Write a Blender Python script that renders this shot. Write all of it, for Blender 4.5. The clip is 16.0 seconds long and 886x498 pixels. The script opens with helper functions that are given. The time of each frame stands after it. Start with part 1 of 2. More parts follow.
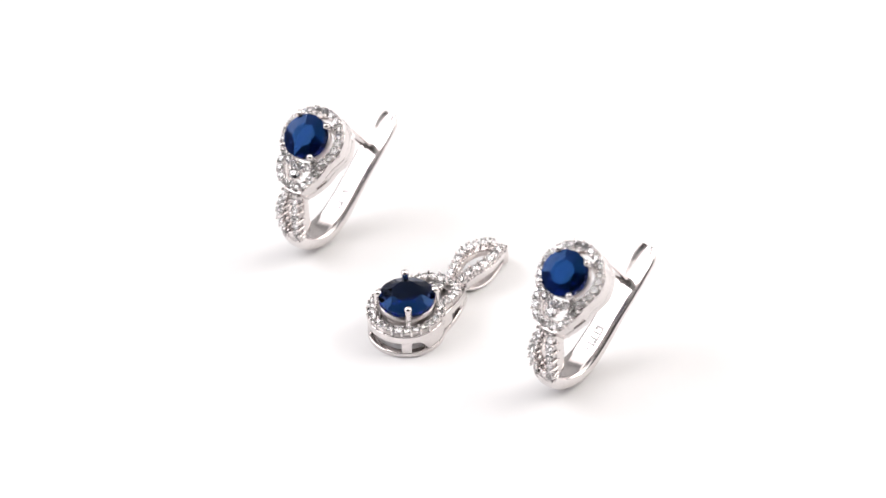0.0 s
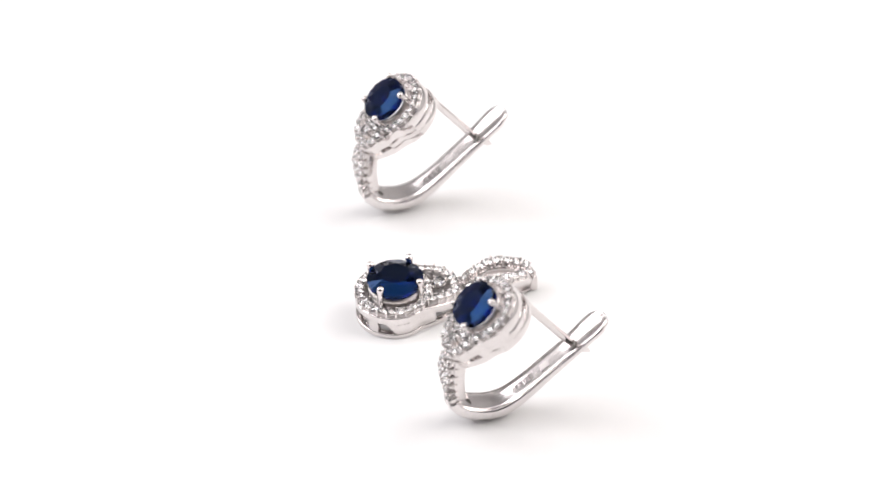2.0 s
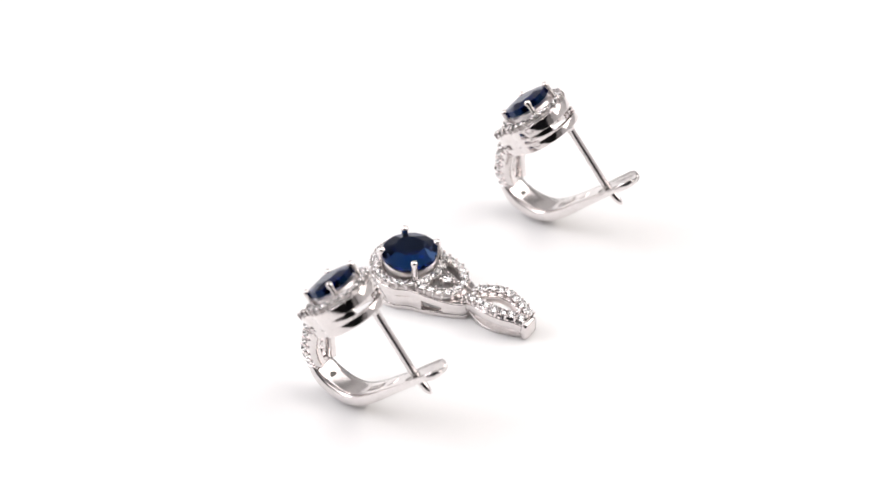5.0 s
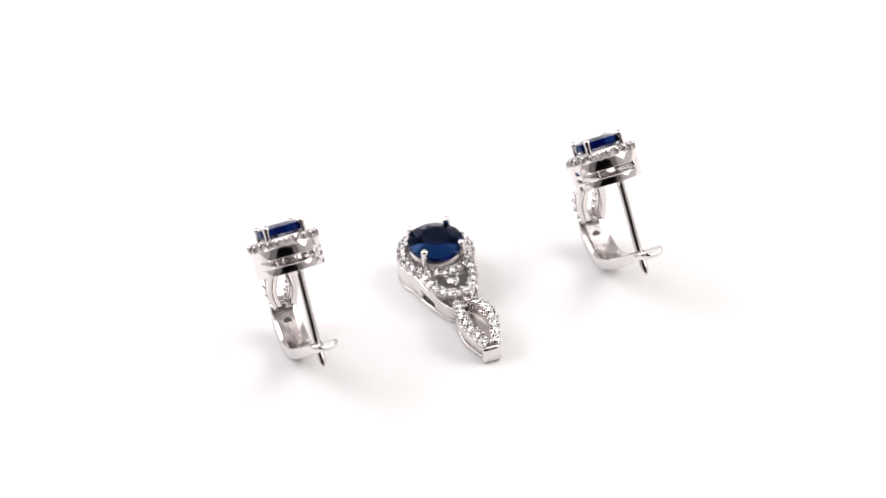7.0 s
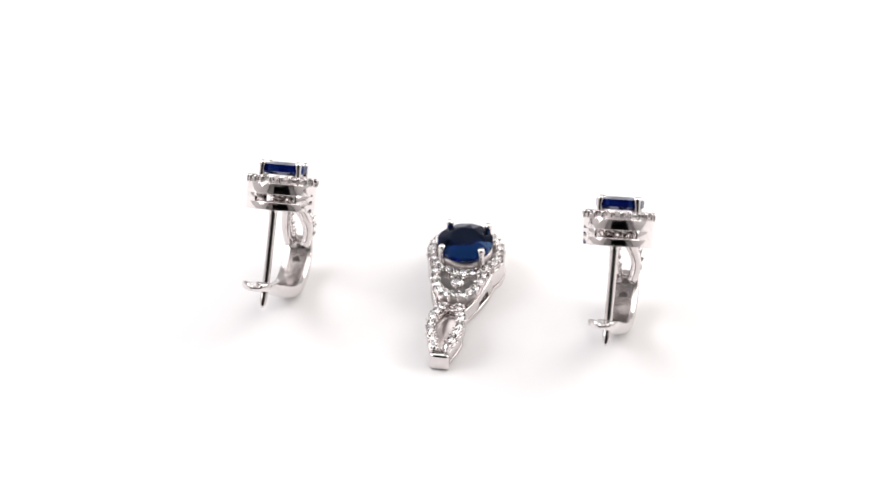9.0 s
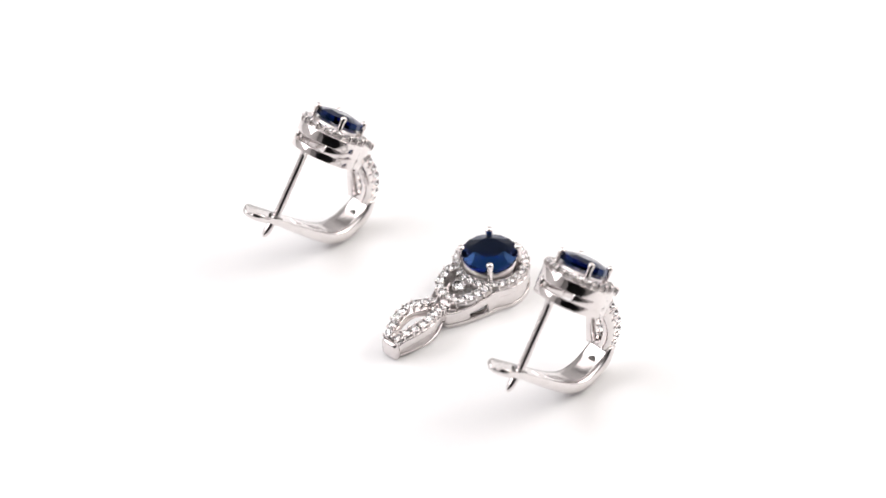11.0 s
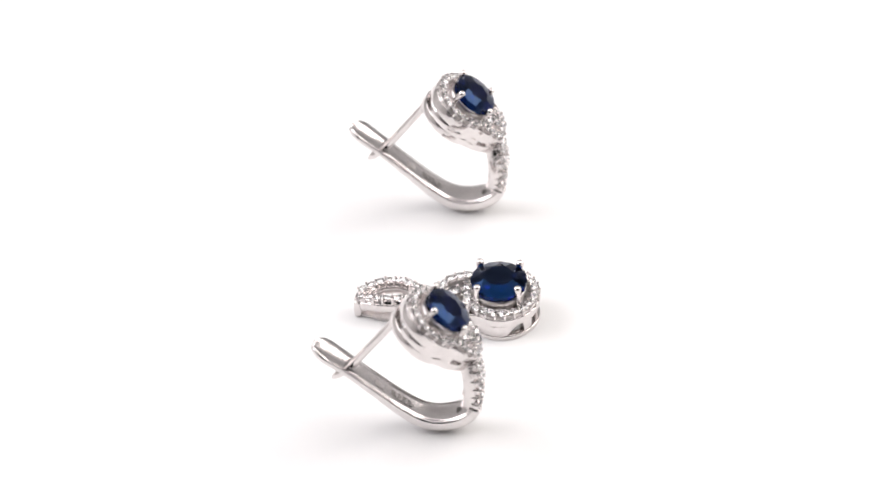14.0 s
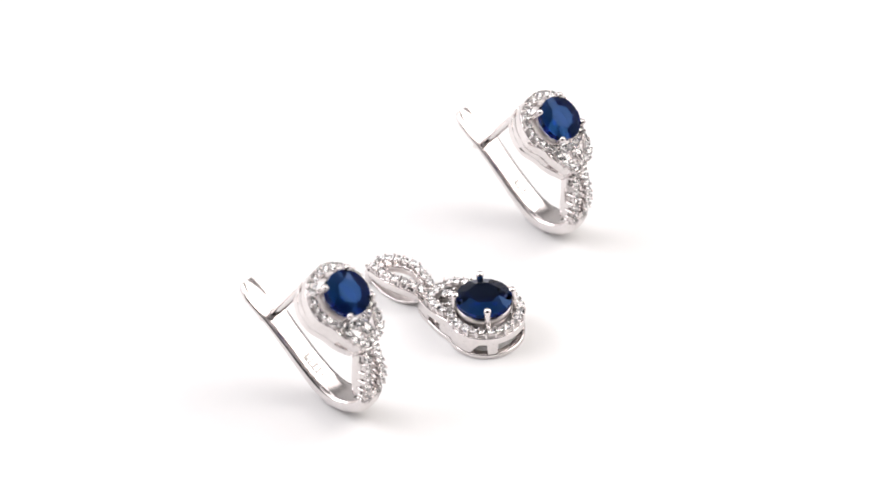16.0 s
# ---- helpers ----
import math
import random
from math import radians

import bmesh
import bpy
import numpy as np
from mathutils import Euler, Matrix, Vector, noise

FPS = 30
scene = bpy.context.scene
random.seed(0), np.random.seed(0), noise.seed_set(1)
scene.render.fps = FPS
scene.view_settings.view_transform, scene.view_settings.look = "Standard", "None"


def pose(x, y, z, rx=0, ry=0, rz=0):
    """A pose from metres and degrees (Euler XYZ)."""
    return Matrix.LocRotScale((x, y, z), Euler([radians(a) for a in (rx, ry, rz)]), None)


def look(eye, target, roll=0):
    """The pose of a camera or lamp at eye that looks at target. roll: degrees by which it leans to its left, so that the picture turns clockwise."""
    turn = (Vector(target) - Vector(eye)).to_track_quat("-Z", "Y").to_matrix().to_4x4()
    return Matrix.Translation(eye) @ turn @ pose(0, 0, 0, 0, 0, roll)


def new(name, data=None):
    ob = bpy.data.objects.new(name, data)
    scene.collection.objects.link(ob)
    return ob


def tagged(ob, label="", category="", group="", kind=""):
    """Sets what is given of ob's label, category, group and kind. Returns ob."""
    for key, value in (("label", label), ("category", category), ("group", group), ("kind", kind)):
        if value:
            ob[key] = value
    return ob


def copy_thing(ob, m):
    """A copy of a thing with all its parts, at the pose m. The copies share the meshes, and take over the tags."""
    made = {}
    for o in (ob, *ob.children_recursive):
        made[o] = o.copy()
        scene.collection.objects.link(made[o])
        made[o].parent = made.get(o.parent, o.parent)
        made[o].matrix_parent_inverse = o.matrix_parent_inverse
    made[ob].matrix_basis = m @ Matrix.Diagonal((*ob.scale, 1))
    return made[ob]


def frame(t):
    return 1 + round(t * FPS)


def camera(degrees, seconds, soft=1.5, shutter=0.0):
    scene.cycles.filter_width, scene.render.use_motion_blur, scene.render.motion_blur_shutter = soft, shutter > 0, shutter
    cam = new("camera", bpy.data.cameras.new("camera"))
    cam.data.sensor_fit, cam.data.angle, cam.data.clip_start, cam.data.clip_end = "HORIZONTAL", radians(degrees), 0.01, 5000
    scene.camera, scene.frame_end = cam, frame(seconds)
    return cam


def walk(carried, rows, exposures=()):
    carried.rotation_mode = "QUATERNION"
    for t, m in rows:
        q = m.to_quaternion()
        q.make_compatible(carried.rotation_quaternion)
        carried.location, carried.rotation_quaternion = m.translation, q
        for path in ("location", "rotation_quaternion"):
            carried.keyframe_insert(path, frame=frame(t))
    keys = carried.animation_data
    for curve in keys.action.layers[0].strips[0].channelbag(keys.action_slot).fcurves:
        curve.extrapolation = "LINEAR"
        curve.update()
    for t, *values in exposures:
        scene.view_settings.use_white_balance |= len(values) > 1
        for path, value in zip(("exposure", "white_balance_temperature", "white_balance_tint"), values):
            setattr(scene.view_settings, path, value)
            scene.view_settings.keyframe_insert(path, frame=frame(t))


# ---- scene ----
cam = camera(16.3, 16.0, soft=1.45)
EYE = (-0.00037, -0.24672, 0.2119)
AIM = (-0.00037, 0.0, 0.0081)
walk(cam, [(0.0, look(EYE, AIM, -2.03)), (16.0, look(EYE, AIM, -2.03))])
cam.data.dof.use_dof = True
cam.data.dof.focus_distance = 0.318
cam.data.dof.aperture_fstop = 25.0

# ---- light: studio room, three soft boxes round the turntable ----
world = bpy.data.worlds.new("studio")
scene.world = world
world.use_nodes = True
world.node_tree.nodes["Background"].inputs[0].default_value = (1.0, 0.965, 0.955, 1)
world.node_tree.nodes["Background"].inputs[1].default_value = 0.25
scene.view_settings.exposure = 0.27


def softbox(name, eye, target, size, watts, colour):
    data = bpy.data.lights.new(name, "AREA")
    data.shape, data.size, data.size_y = "RECTANGLE", size[0], size[1]
    data.energy, data.color = watts, colour
    ob = new(name, data)
    ob.matrix_world = look(eye, target)
    return ob


softbox("softbox_overhead", (0.0, 0.1, 0.8), (0, 0.1, 0), (1.1, 0.8), 3.2, (1.0, 0.967, 0.963))
softbox("softbox_cool", (-0.5, 0.12, 0.42), (0, 0.05, 0.0), (0.6, 0.34), 2.4, (0.985, 0.965, 1.0))
softbox("softbox_warm", (0.5, 0.12, 0.42), (0, 0.05, 0.0), (0.6, 0.34), 2.4, (1.0, 0.95, 0.915))


# ---- materials ----
def material(name, colour, rough=0.5, metal=0.0, **more):
    m = bpy.data.materials.new(name)
    m.use_nodes = True
    b = m.node_tree.nodes["Principled BSDF"]
    b.inputs["Base Color"].default_value = (*colour, 1)
    b.inputs["Roughness"].default_value = rough
    b.inputs["Metallic"].default_value = metal
    for key, value in more.items():
        b.inputs[key.replace("_", " ")].default_value = value
    return m


def grain(m, scale, low, high, bump=0.0, fine=4.0, distance=0.00002):
    """Two scales of noise on the colour, and relief."""
    t = m.node_tree
    b = t.nodes["Principled BSDF"]
    co = t.nodes.new("ShaderNodeTexCoord")
    a = t.nodes.new("ShaderNodeTexNoise")
    a.inputs["Scale"].default_value, a.inputs["Detail"].default_value = scale, 3
    c = t.nodes.new("ShaderNodeTexNoise")
    c.inputs["Scale"].default_value, c.inputs["Detail"].default_value = scale * fine, 4
    mix = t.nodes.new("ShaderNodeMix")
    mix.inputs[0].default_value = 0.5
    ramp = t.nodes.new("ShaderNodeValToRGB")
    ramp.color_ramp.elements[0].color, ramp.color_ramp.elements[1].color = (*low, 1), (*high, 1)
    ramp.color_ramp.elements[0].position, ramp.color_ramp.elements[1].position = 0.3, 0.7
    for n in (a, c):
        t.links.new(co.outputs["Object"], n.inputs["Vector"])
    t.links.new(a.outputs["Fac"], mix.inputs[2])
    t.links.new(c.outputs["Fac"], mix.inputs[3])
    t.links.new(mix.outputs[0], ramp.inputs[0])
    t.links.new(ramp.outputs[0], b.inputs["Base Color"])
    if bump:
        bp = t.nodes.new("ShaderNodeBump")
        bp.inputs["Strength"].default_value, bp.inputs["Distance"].default_value = bump, distance
        t.links.new(mix.outputs[0], bp.inputs["Height"])
        t.links.new(bp.outputs[0], b.inputs["Normal"])
    return m


SILVER = grain(material("polished_silver", (0.74, 0.7, 0.69), 0.09, 1.0), 900, (0.69, 0.65, 0.64), (0.79, 0.75, 0.74), 0.45, distance=0.00004)
CAST = grain(material("cast_silver", (0.9, 0.88, 0.86), 0.28, 1.0), 1500, (0.6, 0.56, 0.55), (0.83, 0.785, 0.775), 0.4)
BRUSHED = grain(material("brushed_silver", (0.76, 0.725, 0.715), 0.2, 1.0), 700, (0.71, 0.675, 0.665), (0.81, 0.775, 0.765), 0.4, distance=0.00004)
# dark silvers: shade of hallmark field, catch slot and hinge notch put into colour
RECESS_DARK = grain(material("recess_shade_silver", (0.32, 0.3, 0.29), 0.4, 1.0), 2000, (0.2, 0.19, 0.18), (0.42, 0.4, 0.39), 0.5)
NOTCH_SHADE = grain(material("notch_shade_silver", (0.12, 0.11, 0.11), 0.5, 1.0), 2000, (0.08, 0.075, 0.07), (0.17, 0.16, 0.15), 0.5)
# specular tint makes reflections blue, in place of light passing through the gem
BLUE = material("blue_stone", (0.001, 0.003, 0.055), 0.0, 0.0, IOR=1.76, Transmission_Weight=1.0, Specular_Tint=(0.025, 0.18, 0.57, 1.0))
CLEAR = material("clear_stone", (0.98, 0.955, 0.955), 0.0, 0.0, IOR=2.2, Transmission_Weight=1.0)
WHITE = grain(material("white_acrylic", (0.86, 0.86, 0.86), 0.45), 60, (0.85, 0.85, 0.85), (0.87, 0.87, 0.87))
PAPER = grain(material("white_paper", (0.85, 0.85, 0.85), 0.8), 40, (0.83, 0.83, 0.83), (0.86, 0.86, 0.86))
SIDE_CLOTH = grain(material("reflector_cloth", (0.6, 0.6, 0.6), 0.9), 30, (0.57, 0.565, 0.565), (0.63, 0.62, 0.62))
CLOTH = grain(material("white_cloth", (0.84, 0.83, 0.83), 0.9), 30, (0.81, 0.8, 0.8), (0.86, 0.85, 0.85))
DARK_CLOTH = grain(material("grey_cloth", (0.25, 0.25, 0.25), 0.9), 30, (0.23, 0.225, 0.225), (0.28, 0.27, 0.27))
PLASTER = grain(material("grey_plaster", (0.1, 0.1, 0.1), 0.9), 8, (0.08, 0.08, 0.085), (0.12, 0.12, 0.12))

MM = Matrix.Scale(0.001, 4)
ONE = Matrix.Identity(4)


def part(name, bm, mat, parent=None, label="", m=ONE, smooth=True):
    """Links a bmesh, drawn in millimetres, as one mesh object."""
    bm.transform(MM @ m)
    bmesh.ops.recalc_face_normals(bm, faces=bm.faces)
    me = bpy.data.meshes.new(name)
    bm.to_mesh(me)
    bm.free()
    me.materials.append(mat)
    for p in me.polygons:
        p.use_smooth = smooth
    ob = new(name, me)
    ob.parent = parent
    if label:
        ob["label"] = label
    return ob


def spline(points, steps=8, closed=False):
    """Catmull-Rom through points of any dimension."""
    p = [np.array(q, float) for q in points]
    n = len(p)
    out = []
    for i in range(n if closed else n - 1):
        a, b = p[i], p[(i + 1) % n]
        z = p[(i - 1) % n] if closed or i else 2 * a - b
        c = p[(i + 2) % n] if closed or i < n - 2 else 2 * b - a
        for k in range(steps):
            u = k / steps
            out.append(0.5 * (2 * a + (b - z) * u + (2 * z - 5 * a + 4 * b - c) * u * u + (3 * a - z - 3 * b + c) * u ** 3))
    if not closed:
        out.append(p[-1])
    return out


def frames(path, ups, closed=False):
    """Tangent, side and up at each point of a path."""
    n, out = len(path), []
    for i in range(n):
        a = path[(i - 1) % n] if closed or i else path[i]
        b = path[(i + 1) % n] if closed or i < n - 1 else path[i]
        t = Vector(b - a).normalized()
        u = Vector(ups[i] if isinstance(ups, list) else ups)
        s = t.cross(u).normalized()
        out.append((Vector(path[i]), t, s, s.cross(t).normalized()))
    return out


def rounded(w, h, r, k=3):
    """A rounded rectangle, centred, as (side, up) pairs."""
    out = []
    for cx, cy, a0 in ((w / 2 - r, h / 2 - r, 0), (-w / 2 + r, h / 2 - r, 90), (-w / 2 + r, -h / 2 + r, 180), (w / 2 - r, -h / 2 + r, 270)):
        for j in range(k + 1):
            a = radians(a0 + 90 * j / k)
            out.append((cx + r * math.cos(a), cy + r * math.sin(a)))
    return out


def sunk(w, h, r, down):
    """A rounded rectangle whose centre lies that far under the path."""
    return [(a, b - down) for a, b in rounded(w, h, r)]


def stepped(w, h, down, neck, cut):
    """A wall section under the path whose upper part, of height cut, is set back on both sides."""
    high, low, c = h / 2 - down, -h / 2 - down, 0.06
    mid = high - cut
    side = [(w / 2, low + 0.1), (w / 2, mid - c), (w / 2 - c, mid), (neck / 2 + 0.02, mid), (neck / 2, mid + 0.02), (neck / 2, high - c), (neck / 2 - c, high)]
    return side + [(-a, b) for a, b in side[::-1]] + [(0.1 - w / 2, low), (w / 2 - 0.1, low)]


def sweep(path, ups, section, closed=False, bm=None):
    """Sweeps a section along a path; section: one list, or one for each point."""
    bm = bm or bmesh.new()
    rings = []
    for i, (p, t, s, u) in enumerate(frames(path, ups, closed)):
        sec = section[i] if isinstance(section[0], list) else section
        rings.append([bm.verts.new(p + s * a + u * b) for a, b in sec])
    n = len(rings)
    for i in range(n if closed else n - 1):
        r, q = rings[i], rings[(i + 1) % n]
        for j in range(len(r)):
            k = (j + 1) % len(r)
            bm.faces.new((r[j], r[k], q[k], q[j]))
    if not closed:
        bm.faces.new(rings[0])
        bm.faces.new(rings[-1][::-1])
    return bm


def lathe(profile, n=16, bm=None, m=ONE, loop=False):
    """Turns (radius, z) pairs round the z axis."""
    bm = bm or bmesh.new()
    rings = []
    for r, z in profile:
        if r < 1e-6:
            rings.append([bm.verts.new(m @ Vector((0, 0, z)))])
        else:
            rings.append([bm.verts.new(m @ Vector((r * math.cos(2 * math.pi * k / n), r * math.sin(2 * math.pi * k / n), z))) for k in range(n)])
    for a, b in zip(rings, rings[1:] + (rings[:1] if loop else [])):
        for k in range(n):
            j = (k + 1) % n
            f = [a[k % len(a)], a[j % len(a)], b[j % len(b)], b[k % len(b)]]
            f = [v for i, v in enumerate(f) if v not in f[:i]]
            if len(f) > 2:
                bm.faces.new(f)
    if len(rings[0]) > 1 and not loop:
        bm.faces.new(rings[0][::-1])
    if len(rings[-1]) > 1 and not loop:
        bm.faces.new(rings[-1])
    return bm


def brilliant(r, table=0.58, crown=0.3, girdle=0.07, pavilion=0.8, n=8):
    """A round brilliant cut; its girdle lies at z 0."""
    bm = bmesh.new()
    d = math.pi / n

    def ring(rr, z, k, off):
        for i in range(k):
            a = 2 * math.pi * i / k + off
            bm.verts.new((r * rr * math.cos(a), r * rr * math.sin(a), r * z))

    ring(table, crown, n, 0)
    ring(0.84, crown * 0.52, n, d)
    ring(1.0, girdle / 2, 2 * n, 0)
    ring(1.0, -girdle / 2, 2 * n, 0)
    ring(0.62, -pavilion * 0.47, n, d)
    bm.verts.new((0, 0, -r * pavilion))
    bmesh.ops.convex_hull(bm, input=bm.verts)
    bmesh.ops.dissolve_limit(bm, angle_limit=radians(1.0), verts=bm.verts, edges=bm.edges)
    return bm


def stone_mesh(r):
    bm = brilliant(r, 0.54, 0.32, 0.06, 0.84, 6)
    bm.transform(MM)
    me = bpy.data.meshes.new("stone")
    bm.to_mesh(me)
    bm.free()
    me.materials.append(CLEAR)
    return me


STONE = stone_mesh(0.45)
STONE_FINE = stone_mesh(0.44)


def claw_mesh(low):
    bm = lathe([(0.03, low), (0.12, low + 0.3), (0.16, -0.05), (0.15, 0.08), (0.09, 0.15), (0, 0.17)], 8)
    bm.transform(MM)
    me = bpy.data.meshes.new("claw")
    bm.to_mesh(me)
    bm.free()
    me.materials.append(SILVER)
    for p in me.polygons:
        p.use_smooth = True
    return me


CLAW = claw_mesh(-0.75)
CLAW_LONG = claw_mesh(-1.15)


def along(path, ups, step, closed=False):
    """Points at even steps of about that length along a path: place, tangent, side, up."""
    f = frames(path, ups, closed)
    if closed:
        f.append(f[0])
    d = [0.0]
    for a, b in zip(f, f[1:]):
        d.append(d[-1] + (b[0] - a[0]).length)
    n = max(1, round(d[-1] / step))
    out = []
    for k in range(n):
        x = (k + 0.5) / n * d[-1]
        i = next(i for i in range(len(d) - 1) if d[i + 1] >= x)
        u = (x - d[i]) / (d[i + 1] - d[i])
        out.append(tuple(f[i][j].lerp(f[i + 1][j], u) for j in range(4)))
    return out


def pave(host, path, ups, top, half, step, mesh, m=ONE, closed=False, claw_data=None):
    """Clear stones set along a band, with a claw on either side between them."""
    rng = random.Random(len(path))
    for p, t, s, u in along(path, ups, step, closed):
        ob = new("stone", mesh)
        ob.parent = host
        tilt = Matrix.Rotation(rng.uniform(-0.3, 0.3), 3, "X") @ Matrix.Rotation(rng.uniform(-0.3, 0.3), 3, "Y") @ Matrix.Rotation(rng.uniform(0, 1), 3, "Z")
        rot = (m.to_3x3().normalized() @ Matrix((t, s, u)).transposed() @ tilt).to_4x4()
        ob.matrix_basis = Matrix.Translation(MM @ (m @ (p + u * (top + 0.07)))) @ rot
        for side in (-1, 1):
            q = p + t * (step / 2) + s * side * half
            a = (m.to_3x3().normalized() @ Matrix((s * side, t, u)).transposed()).to_4x4()
            claw = new("claw", claw_data or CLAW)
            claw.parent = host
            claw.matrix_basis = Matrix.Translation(MM @ (m @ (q + u * (top + rng.uniform(0.0, 0.12))))) @ a


# ---- setting ----
def box(x0, x1, y0, y1, z0, z1, bm=None):
    bm = bm or bmesh.new()
    v = [bm.verts.new((x, y, z)) for x in (x0, x1) for y in (y0, y1) for z in (z0, z1)]
    for f in ((0, 1, 3, 2), (4, 6, 7, 5), (0, 4, 5, 1), (2, 3, 7, 6), (0, 2, 6, 4), (1, 5, 7, 3)):
        bm.faces.new([v[i] for i in f])
    return bm


def build_setting():
    paper = [np.array((0, y, -20.0)) for y in (-500, 0, 500)]
    bm = sweep(paper, (0, 0, 1.0), [(-700, -1), (700, -1), (700, 1), (-700, 1)])
    tagged(part("ground", bm, PAPER), "seamless white paper sheet under the turntable", "paper", kind="structure")
    # unseen cloth tent added to shape the silver's reflections; dark front with a window for the lens
    for name, b in (("back_reflector", (-740, 740, 780, 784, -70, 1100)), ("side_reflector", (-744, -740, -600, 784, -70, 1100)), ("side_reflector", (740, 744, -600, 784, -70, 1100)), ("top_reflector", (-744, 744, -600, 784, 1100, 1104)),
                    ("front_dark_panel", (-740, -360, -604, -600, -70, 1100)), ("front_dark_panel", (360, 740, -604, -600, -70, 1100)), ("front_dark_panel", (-360, 360, -604, -600, 700, 1100))):
        tagged(part(name, box(*b), DARK_CLOTH if name == "front_dark_panel" else SIDE_CLOTH if name == "back_reflector" else CLOTH, smooth=False), "unseen cloth panel added to shape reflections in the silver", "cloth panel", kind="structure")
    for name, b in (("wall_north", (-2100, 2100, 2000, 2100, -800, 1700)), ("wall_south", (-2100, 2100, -2100, -2000, -800, 1700)),
                    ("wall_east", (2000, 2100, -2000, 2000, -800, 1700)), ("wall_west", (-2100, -2000, -2000, 2000, -800, 1700)),
                    ("floor", (-2000, 2000, -2000, 2000, -900, -800)), ("ceiling", (-2000, 2000, -2000, 2000, 1600, 1700))):
        tagged(part(name, box(*b), PLASTER, smooth=False), "plain dark grey plaster of the studio room", "wall", kind="structure")
    tagged(part("table", box(-720, 720, -520, 520, -60, -22), PAPER, smooth=False), "plain white table under the paper sheet", "table")


def build_turntable():
    bm = lathe([(118, -19), (120, -17), (120, -1.2), (119.6, -0.3), (118.8, 0)], 128)
    ob = part("turntable", bm, WHITE, smooth=False)
    return tagged(ob, "round glossy white turntable carrying the jewellery", "turntable")


# ---- jewellery ----
def arc(r, a0, a1, n, z):
    return [np.array((r * math.cos(radians(a)), r * math.sin(radians(a)), z)) for a in np.linspace(a0, a1, n)]


UP = (0.0, 0.0, 1.0)


def drop_outline(z, inset=0.0, tip=1.0):
    """The drop-shaped outline of the setting: round the gem, narrowing to a neck towards +x."""
    r = 3.72 - inset
    pts = [(r * math.cos(radians(a)) - 0.18, r * math.sin(radians(a)), z) for a in range(55, 306, 25)]
    half = [(3.0 + (x - 3.0) * tip, y) for x, y in ((3.4, 2.78), (4.7, 2.4), (5.9, 1.95), (6.9, 1.5), (7.6, 0.9))]
    pts += [(x, inset - y, z) for x, y in half] + [(x, y - inset, z) for x, y in half[::-1]]
    return spline(pts, 8, True)


def slope(x):
    """How far the setting's upper edge falls towards the neck."""
    u = min(max((x - 2.2) / 5.0, 0.0), 1.0)
    return 0.8 * u * u * (3 - 2 * u)


def upright(low, high, half):
    """A thin upright section with softened corners, as (side, up) pairs about z 0."""
    c = min(0.08, (high - low) / 3)
    return [(half, low + c), (half, high - c), (half - c, high), (c - half, high), (-half, high - c), (-half, low + c), (c - half, low), (half - c, low)]


def build_side_wall(thing, m, foot, slots, tip):
    """Pierced wall between foot ring and rim: wide window at the gem's end, posts, three-cornered and long slots along the flanks."""
    flat = drop_outline(0.0, 0.0, tip)
    n = len(flat)
    first = min(range(n), key=lambda i: (flat[i][0] + 3.9) ** 2 + flat[i][1] ** 2)
    flat = flat[first:] + flat[:first]
    top, bottom = 2.1, foot - 0.06

    def reach(p):
        """Lower end of the wall at a point of the outline; None where a window goes through."""
        a = abs(math.degrees(math.atan2(p[1], p[0])))
        if a > 149:
            return None
        if a > 132:
            return bottom
        if a > 106 and slots:
            u = (132 - a) / 26
            return None if u < 0.12 else top - (top - bottom) * u ** 2.0
        if 0.5 * tip < p[0] - 3.0 < 2.4 * tip:
            return None
        return bottom

    run, secs = [], []

    def close():
        if len(run) > 1:
            part("post", sweep(list(run), UP, list(secs)), SILVER, thing, m=m)
        run.clear()
        secs.clear()

    for p in flat + flat[:1]:
        low = reach(p)
        if low is None:
            close()
        else:
            run.append(p)
            secs.append(upright(low, max(top - slope(p[0]), low + 0.2), 0.37))
    close()


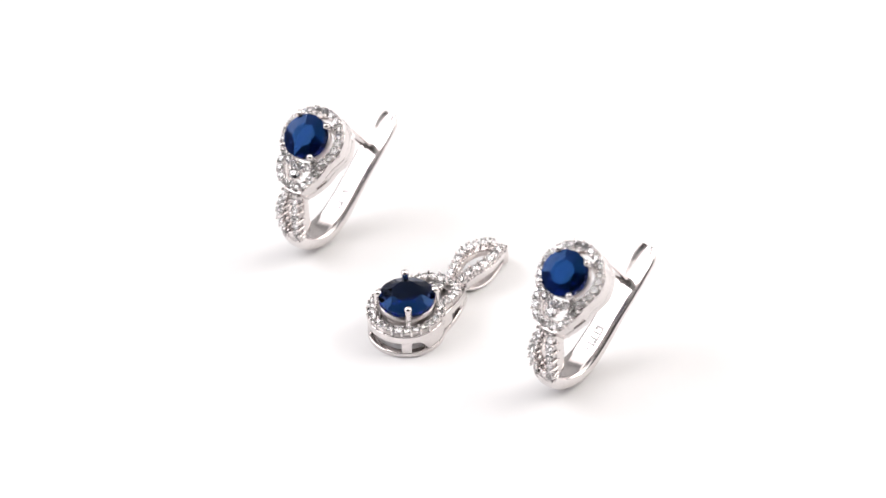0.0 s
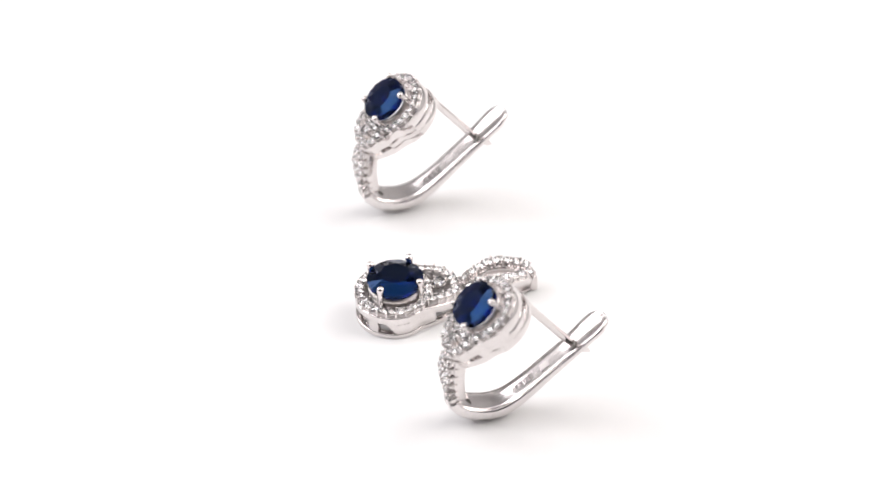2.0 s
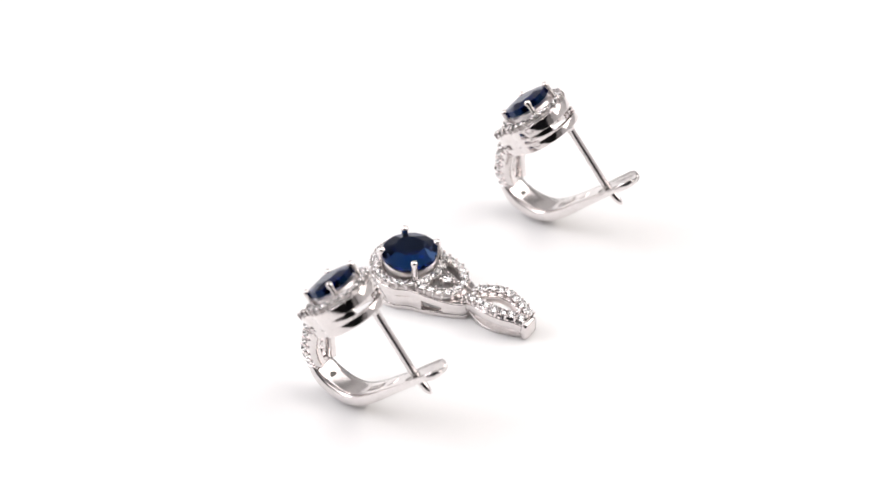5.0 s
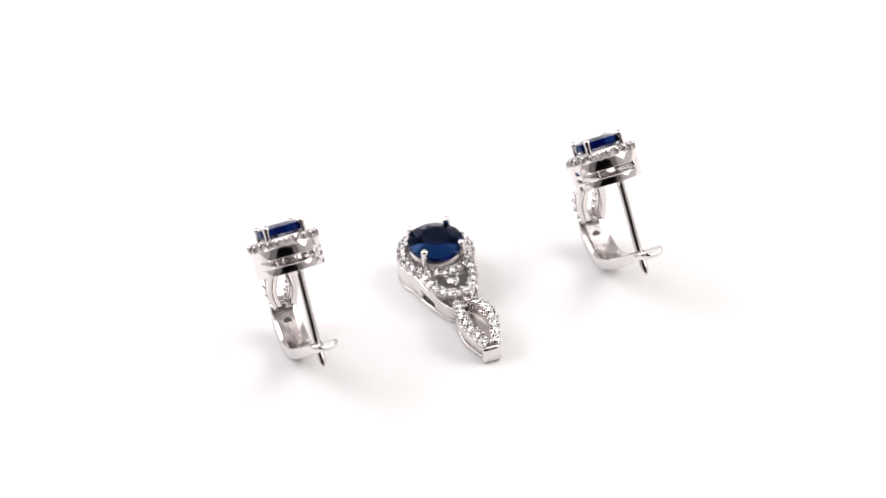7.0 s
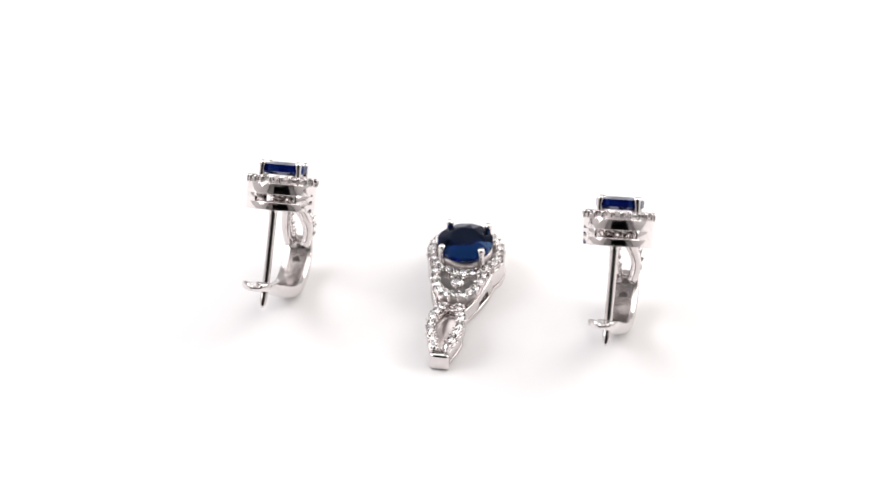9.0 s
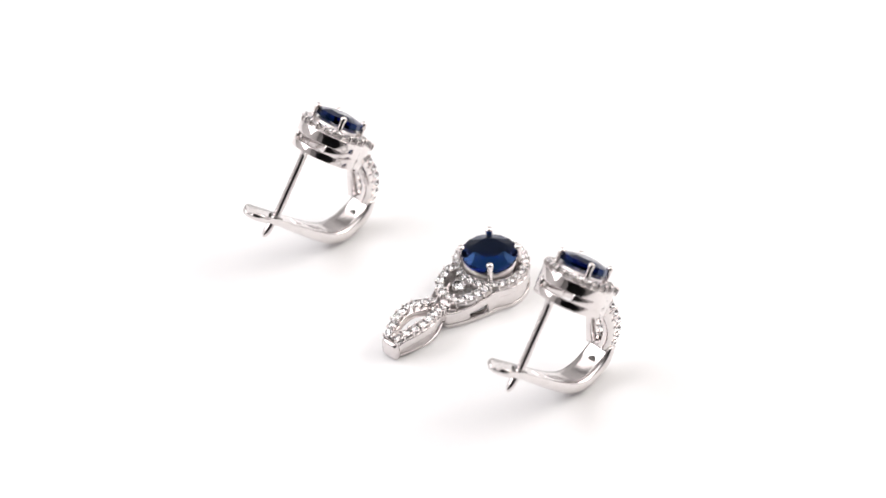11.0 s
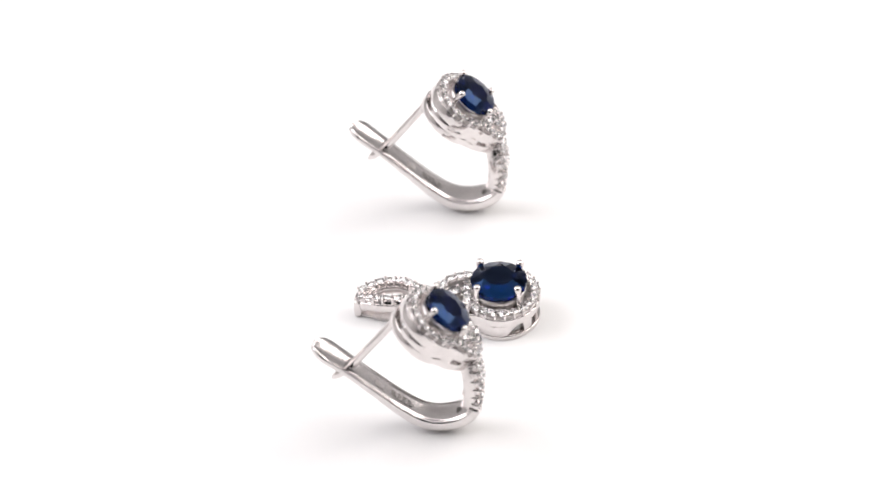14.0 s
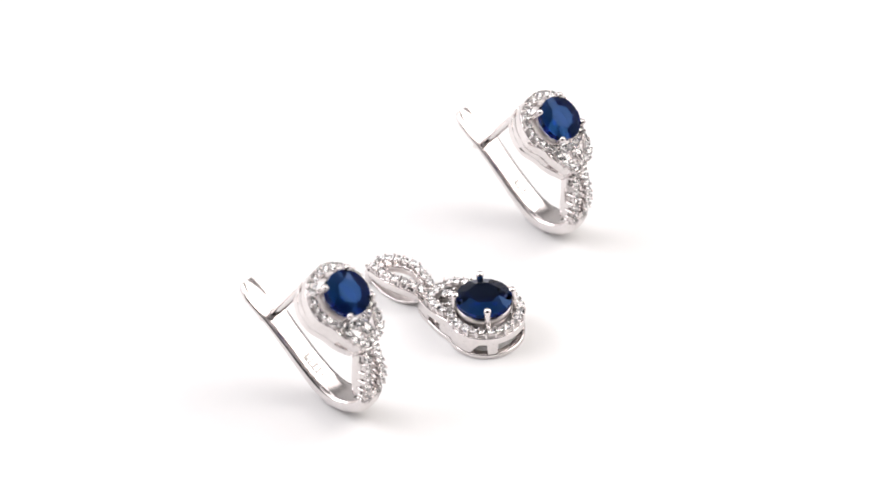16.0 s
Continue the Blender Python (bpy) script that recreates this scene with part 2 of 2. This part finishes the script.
def build_setting_of_gem(thing, m, gem_r, stone, step, foot=0.58, lift=0.0, flank_slots=True, open_cup=False, tip=1.0, rim_high=0.92, foot_inset=0.0, girdle=0.14, edge=0.12, gem_z=4.68):
    """Gem in its four prongs, stone-set halo and swirl, pierced side wall; drawn round the gem's axis, from z 0 up."""
    part("foot_ring", sweep(drop_outline(foot / 2 + 0.02, foot_inset, tip), UP, rounded(0.78, foot, edge), True), SILVER, thing, m=m)
    rim = [p + np.array((0, 0, lift - slope(p[0]))) for p in drop_outline(2.76 - rim_high / 2, 0.0, tip)]
    part("rim", sweep(rim, UP, rounded(0.76, rim_high, edge), True), SILVER, thing, m=m)
    build_side_wall(thing, m, foot, flank_slots, tip)
    # halo round the gem: a narrow band, the stones hang over its edges
    ring = [np.array((3.62 * math.cos(2 * math.pi * k / 72) - 0.18, 3.62 * math.sin(2 * math.pi * k / 72), 3.0 + lift)) for k in range(72)]
    halo = part("halo", sweep(ring, UP, sunk(0.56, 0.6, 0.1, 0.33), True), CAST, thing, "silver halo set with clear stones", m=m)
    pave(halo, ring, UP, 0.36, 0.43, step, stone, m, True)
    # swirl under the accent stone
    reach_x = 0.5 + 0.5 * tip
    half = [(3.0 + (x - 3.0) * reach_x, y, z) for x, y, z in ((2.9, 2.65, 3.0), (4.2, 2.4, 2.86), (5.35, 2.0, 2.66), (6.15, 1.15, 2.45))]
    sw = spline([(x, -y, z + lift * 0.5) for x, y, z in half] + [(3.0 + 3.3 * reach_x, 0.0, 2.38 + lift * 0.5)] + [(x, y, z + lift * 0.5) for x, y, z in half[::-1]], 8)
    swirl = part("swirl", sweep(sw, UP, sunk(0.58, 0.7, 0.1, 0.33)), CAST, thing, "silver loop set with clear stones", m=m)
    pave(swirl, sw, UP, 0.4, 0.44, step, stone, m)
    # accent stone between halo and swirl
    at = Matrix.Translation((3.0 + 1.7 * reach_x, 0, lift * 0.7 + 0.2))
    seat = lathe([(0.3, 1.2), (0.45, 2.2), (0.7, 2.75), (0.7, 2.93), (0.6, 2.93), (0.2, 2.4)], 16, None, at)
    cup = part("accent_cup", seat, SILVER, thing, m=m)
    part("accent_stone", brilliant(0.74, 0.54, 0.32, 0.06, 0.84, 6), CLEAR, cup, "round clear accent stone", m=m @ at @ Matrix.Translation((0, 0, 3.08)), smooth=False)
    for a in (0, 120, 240):
        q = at @ Matrix.Translation((0.72 * math.cos(radians(a)), 0.72 * math.sin(radians(a)), 0))
        part("accent_prong", lathe([(0.1, 2.2), (0.17, 2.7), (0.2, 3.15), (0.15, 3.3), (0, 3.36)], 8, None, q), SILVER, cup, m=m)
    # cup and prongs under the gem; a closed cup's floor is added to darken it
    g = gem_r
    bm = lathe([(g - 0.95, 2.0), (g - 0.5, 2.4), (g - 0.2, 3.3), (g - 0.1, 4.15), (g - 0.26, 4.2), (g - 0.4, 3.4), (g - 0.75, 2.55)], 40, loop=open_cup)
    part("gem_cup", bm, CAST, thing, m=m)
    reach = 2.98
    for k in range(4):
        a = radians(45 + 90 * k)
        c, s = math.cos(a), math.sin(a)
        line = spline([(r * c, r * s, z) for r, z in ((reach - 0.35, 2.1), (reach, 3.2), (reach + 0.06, 4.4), (reach + 0.02, 5.05), (reach - 0.05, 5.55), (reach - 0.09, 5.82))], 4)
        rad = [0.36, 0.36, 0.36, 0.35, 0.34, 0.33, 0.33, 0.33, 0.33, 0.33, 0.33, 0.35, 0.37, 0.4, 0.42, 0.42, 0.4, 0.36, 0.3, 0.2, 0.03]
        secs = [[(r * math.cos(b * math.pi / 5), r * math.sin(b * math.pi / 5)) for b in range(10)] for r in rad]
        part("prong", sweep(line, (-s, c, 0.0), secs), SILVER, thing, m=m)
    part("blue_gem", brilliant(g, 0.54, 0.27, girdle, 0.5, 8), BLUE, thing, "round faceted deep blue gem", m=m @ Matrix.Translation((0, 0, gem_z)) @ Matrix.Rotation(radians(22.5), 4, "Z"), smooth=False)


def build_pendant():
    thing = new("pendant")
    build_setting_of_gem(thing, ONE, 2.98, STONE, 0.9)
    # bail: two stone-set strands over a plain band, joined at a blunt end
    for side in (-1, 1):
        path = spline([(7.45, 0.72 * side, 2.0), (8.3, 0.02 + 0.86 * side, 2.3), (9.3, 0.05 + 1.16 * side, 2.62), (10.6, 0.06 + 1.5 * side, 2.78), (12.2, 0.08 + 1.4 * side, 2.68), (13.7, 0.1 + 0.9 * side, 2.4), (14.6, 0.1 + 0.56 * side, 2.0)], 6)
        strand = part("bail_strand", sweep(path, UP, stepped(0.92, 1.35, 0.5, 0.56, 0.34)), SILVER, thing, "silver strand set with clear stones")
        pave(strand, path, UP, 0.48, 0.45, 0.92, STONE_FINE)
    base = spline([(6.6, 0, 1.0), (8.0, 0.02, 0.85), (9.4, 0.05, 0.36), (11.0, 0.08, 0.2), (13.2, 0.1, 0.2), (14.8, 0.1, 0.3)], 6)
    widths = [1.6 + 1.7 * math.sin(math.pi * min(max((p[0] - 7.0) / 7.9, 0), 1)) ** 1.5 for p in base]
    part("bail_band", sweep(base, UP, [rounded(w, 0.34, 0.12) for w in widths]), CAST, thing)
    part("bail_neck", sweep(spline([(6.3, 0, 1.05), (7.4, 0.03, 1.02), (8.2, 0.05, 1.15)], 4), UP, rounded(1.9, 1.8, 0.35)), SILVER, thing)
    end = [np.array((14.8, y + 0.1, 1.02)) for y in (-0.98, -0.94, -0.5, 0, 0.5, 0.94, 0.98)]
    secs = [rounded(w, h, r) for w, h, r in ((0.5, 1.6, 0.2), (0.74, 1.9, 0.32), (0.84, 2.02, 0.38), (0.86, 2.02, 0.38), (0.84, 2.02, 0.38), (0.74, 1.9, 0.32), (0.5, 1.6, 0.2))]
    part("bail_end", sweep(end, UP, secs), SILVER, thing)
    return tagged(thing, "silver drop pendant with blue gem and clear stones, lying flat", "pendant")


def build_earring():
    """Lever-back earring; x runs from its face to its back, it stands on its hoop."""
    thing = new("earring")
    h = Vector((math.cos(radians(38.5)), 0, math.sin(radians(38.5))))
    n = Vector((-h.z, 0, h.x))
    k = 0.885
    centre = Vector((0.35, 0, 14.97))
    rot = Matrix((-h, Vector((0, -1, 0)), n)).transposed().to_4x4()
    m = Matrix.Translation(centre) @ Matrix.Rotation(radians(2.5), 4, "Z") @ rot @ Matrix.Scale(k, 4) @ Matrix.Translation((0, 0, -4.72))
    build_setting_of_gem(thing, m, 2.76, STONE, 0.97, 0.95, 0.42, False, True, 0.66, 1.32, 0.06, 0.3, 0.08, 4.95)
    # two stone-set strands down the front
    for side in (-1, 1):
        path = spline([(-1.8, 0.1 + 0.55 * side, 9.8), (-2.25, 0.2 + 0.7 * side, 8.7), (-2.5, 0.3 + 1.02 * side, 7.2), (-2.58, 0.35 + 1.18 * side, 5.8), (-2.42, 0.35 + 1.05 * side, 4.5), (-2.15, 0.35 + 0.75 * side, 3.5)], 6)
        ups = []
        for i in range(len(path)):
            a, b = path[max(i - 1, 0)], path[min(i + 1, len(path) - 1)]
            d = b - a
            ups.append((d[2], 0.0, -d[0]))
        strand = part("front_strand", sweep(path, ups, stepped(0.92, 1.5, 0.52, 0.56, 0.34)), SILVER, thing, "silver strand set with clear stones")
        pave(strand, path, ups, 0.52, 0.46, 0.9, STONE_FINE, claw_data=CLAW_LONG)
    # hinge block and lever
    part("hinge", sweep([np.array((-2.2, y + 0.35, 3.4)) for y in (-1.2, -1.1, 0, 1.1, 1.2)], UP, [rounded(a, b, 0.25) for a, b in ((0.9, 0.9), (1.15, 1.15), (1.2, 1.2), (1.15, 1.15), (0.9, 0.9))]), SILVER, thing)
    line = spline([(-2.55, 3.3, 1.15, 2.7, 0.35), (-1.8, 2.25, 1.5, 2.95, 0.35), (-0.5, 1.38, 1.7, 3.05, 0.33), (1.5, 0.93, 1.8, 3.05, 0.3), (3.4, 1.4, 1.65, 3.0, 0.25), (5.4, 2.87, 1.35, 2.95, 0.18), (7.6, 4.88, 1.15, 2.9, 0.1), (10.0, 7.12, 0.95, 3.0, 0), (11.6, 8.6, 0.9, 3.2, 0.05), (12.5, 9.35, 1.0, 3.2, 0.08), (13.15, 9.85, 1.0, 2.6, 0.1), (13.6, 10.25, 0.75, 1.5, 0.1)], 6)
    path = [np.array((q[0], q[4], q[1])) for q in line]
    ups = []
    for i in range(len(path)):
        d = path[min(i + 1, len(path) - 1)] - path[max(i - 1, 0)]
        ups.append((-d[2], 0.0, d[0]))
    secs = []
    for q in line:
        t, w = q[2], q[3]
        dish = 0.44 - 0.38 * min(max((q[0] - 9.5) / 2.5, 0), 1)
        # flat inside, rounded outside, slightly dished
        secs.append([(w / 2, t * 0.36), (w / 2 - 0.12, t * 0.48), (w * 0.25, t * (0.1 + dish * 0.84)), (0, t * dish), (-w * 0.25, t * (0.1 + dish * 0.84)), (-w / 2 + 0.12, t * 0.48), (-w / 2, t * 0.36), (-w / 2, 0.0), (-w * 0.47, -t * 0.16), (-w * 0.38, -t * 0.34), (-w * 0.2, -t * 0.47), (0, -t * 0.5), (w * 0.2, -t * 0.47), (w * 0.38, -t * 0.34), (w * 0.47, -t * 0.16), (w / 2, 0.0)])
    lever = part("lever", sweep(path, ups, secs), BRUSHED, thing, "polished silver lever")
    # worn hallmark as plain raised bars; plate's dark colour stands in for recess shade
    d = Vector((0.757, 0, 0.653))
    q = Matrix((d, Vector((0, 1, 0)), Vector((-d.z, 0, d.x)))).transposed().to_4x4()
    e = Vector((0.785, 0, 0.62))
    mark = Matrix.Translation((4.98, 0.2, 3.33)) @ Matrix((e, Vector((0, 1, 0)), Vector((-e.z, 0, e.x)))).transposed().to_4x4()
    part("hallmark_field", box(-1.45, 1.45, -0.5, 0.5, -0.3, 0.03), RECESS_DARK, lever, "thin plate, its dark colour standing in for the stamped recess", m=mark, smooth=False)
    for i, strokes in enumerate(("tmb", "tml", "tbl", "mbl")):
        x = -0.93 + 0.62 * i
        bm = box(x - 0.2, x - 0.06, -0.34, 0.34, -0.1, 0.1)
        for name, y in (("t", 0.27), ("m", 0.0), ("b", -0.27)):
            if name in strokes:
                box(x - 0.06, x + 0.2, y - 0.08, y + 0.08, -0.1, 0.1, bm)
        if "l" in strokes:
            box(x + 0.1, x + 0.2, -0.16, 0.1, -0.1, 0.1, bm)
        part("hallmark_bar", bm, SILVER, lever, m=mark, smooth=False)
    small = Matrix.Translation((7.25, 0.12, 5.32)) @ q
    part("hallmark_field", box(-0.55, 0.55, -0.42, 0.42, -0.2, 0.02), CAST, lever, "faint square maker's mark", m=small, smooth=False)
    # flush near-black block, standing in for the shade inside the notch
    f = Vector((0.9, 0, -0.436))
    notch = Matrix.Translation((-0.75, 0.35, 2.32)) @ Matrix((f, Vector((0, 1, 0)), Vector((-f.z, 0, f.x)))).transposed().to_4x4()
    part("hinge_notch_shade", box(-0.5, 0.4, -0.45, 0.45, -0.5, 0.02), NOTCH_SHADE, lever, "dark block standing in for the shaded notch beside the hinge", m=notch, smooth=False)
    # catch, its slot's shade painted as a thin dark arc, and ear pin
    bm = sweep(arc(0.72, -95, 95, 14, 0), UP, rounded(0.3, 0.12, 0.05))
    part("catch_slot_shade", bm, RECESS_DARK, lever, m=Matrix.Translation((9.72, 0, 7.5)) @ q)
    pin = spline([(5.35, 0.15, 13.9), (5.9, 0.18, 13.1), (7.95, 0.2, 10.4), (9.75, 0.2, 8.05), (11.0, 0.2, 6.85), (11.95, 0.2, 6.05)], 5)
    rad = [0.5] * 3 + [0.44] * 2 + [0.41] * 17 + [0.38, 0.34, 0.26, 0.12]
    part("ear_pin", sweep(pin, (0.0, 1.0, 0.0), [[(r * math.cos(b * math.pi / 6), r * math.sin(b * math.pi / 6)) for b in range(12)] for r in rad]), SILVER, thing, "straight silver ear pin")
    return tagged(thing, "silver lever-back earring with blue gem and clear stones, standing", "earring", "pair of earrings")


build_setting()
turntable = build_turntable()
pendant = build_pendant()
PENDANT_AT = pose(-0.00428, -0.00343, 0, 0, 0, 47.7)
EARRING_AT = pose(-0.01446, 0.01053, 0, 0, 0, 48.7)
EARRING_TWO_AT = pose(0.01146, -0.01309, 0, 0, 0, 46.5)
earring = build_earring()
earring_two = copy_thing(earring, EARRING_TWO_AT)


def motions():
    """The turntable turns at an even rate and carries the jewellery round."""
    for thing, at in ((turntable, ONE), (pendant, PENDANT_AT), (earring, EARRING_AT), (earring_two, EARRING_TWO_AT)):
        walk(thing, [(k * 0.4, pose(0, 0, 0, 0, 0, -0.2 - 16.68 * 0.4 * k) @ at) for k in range(41)])


motions()
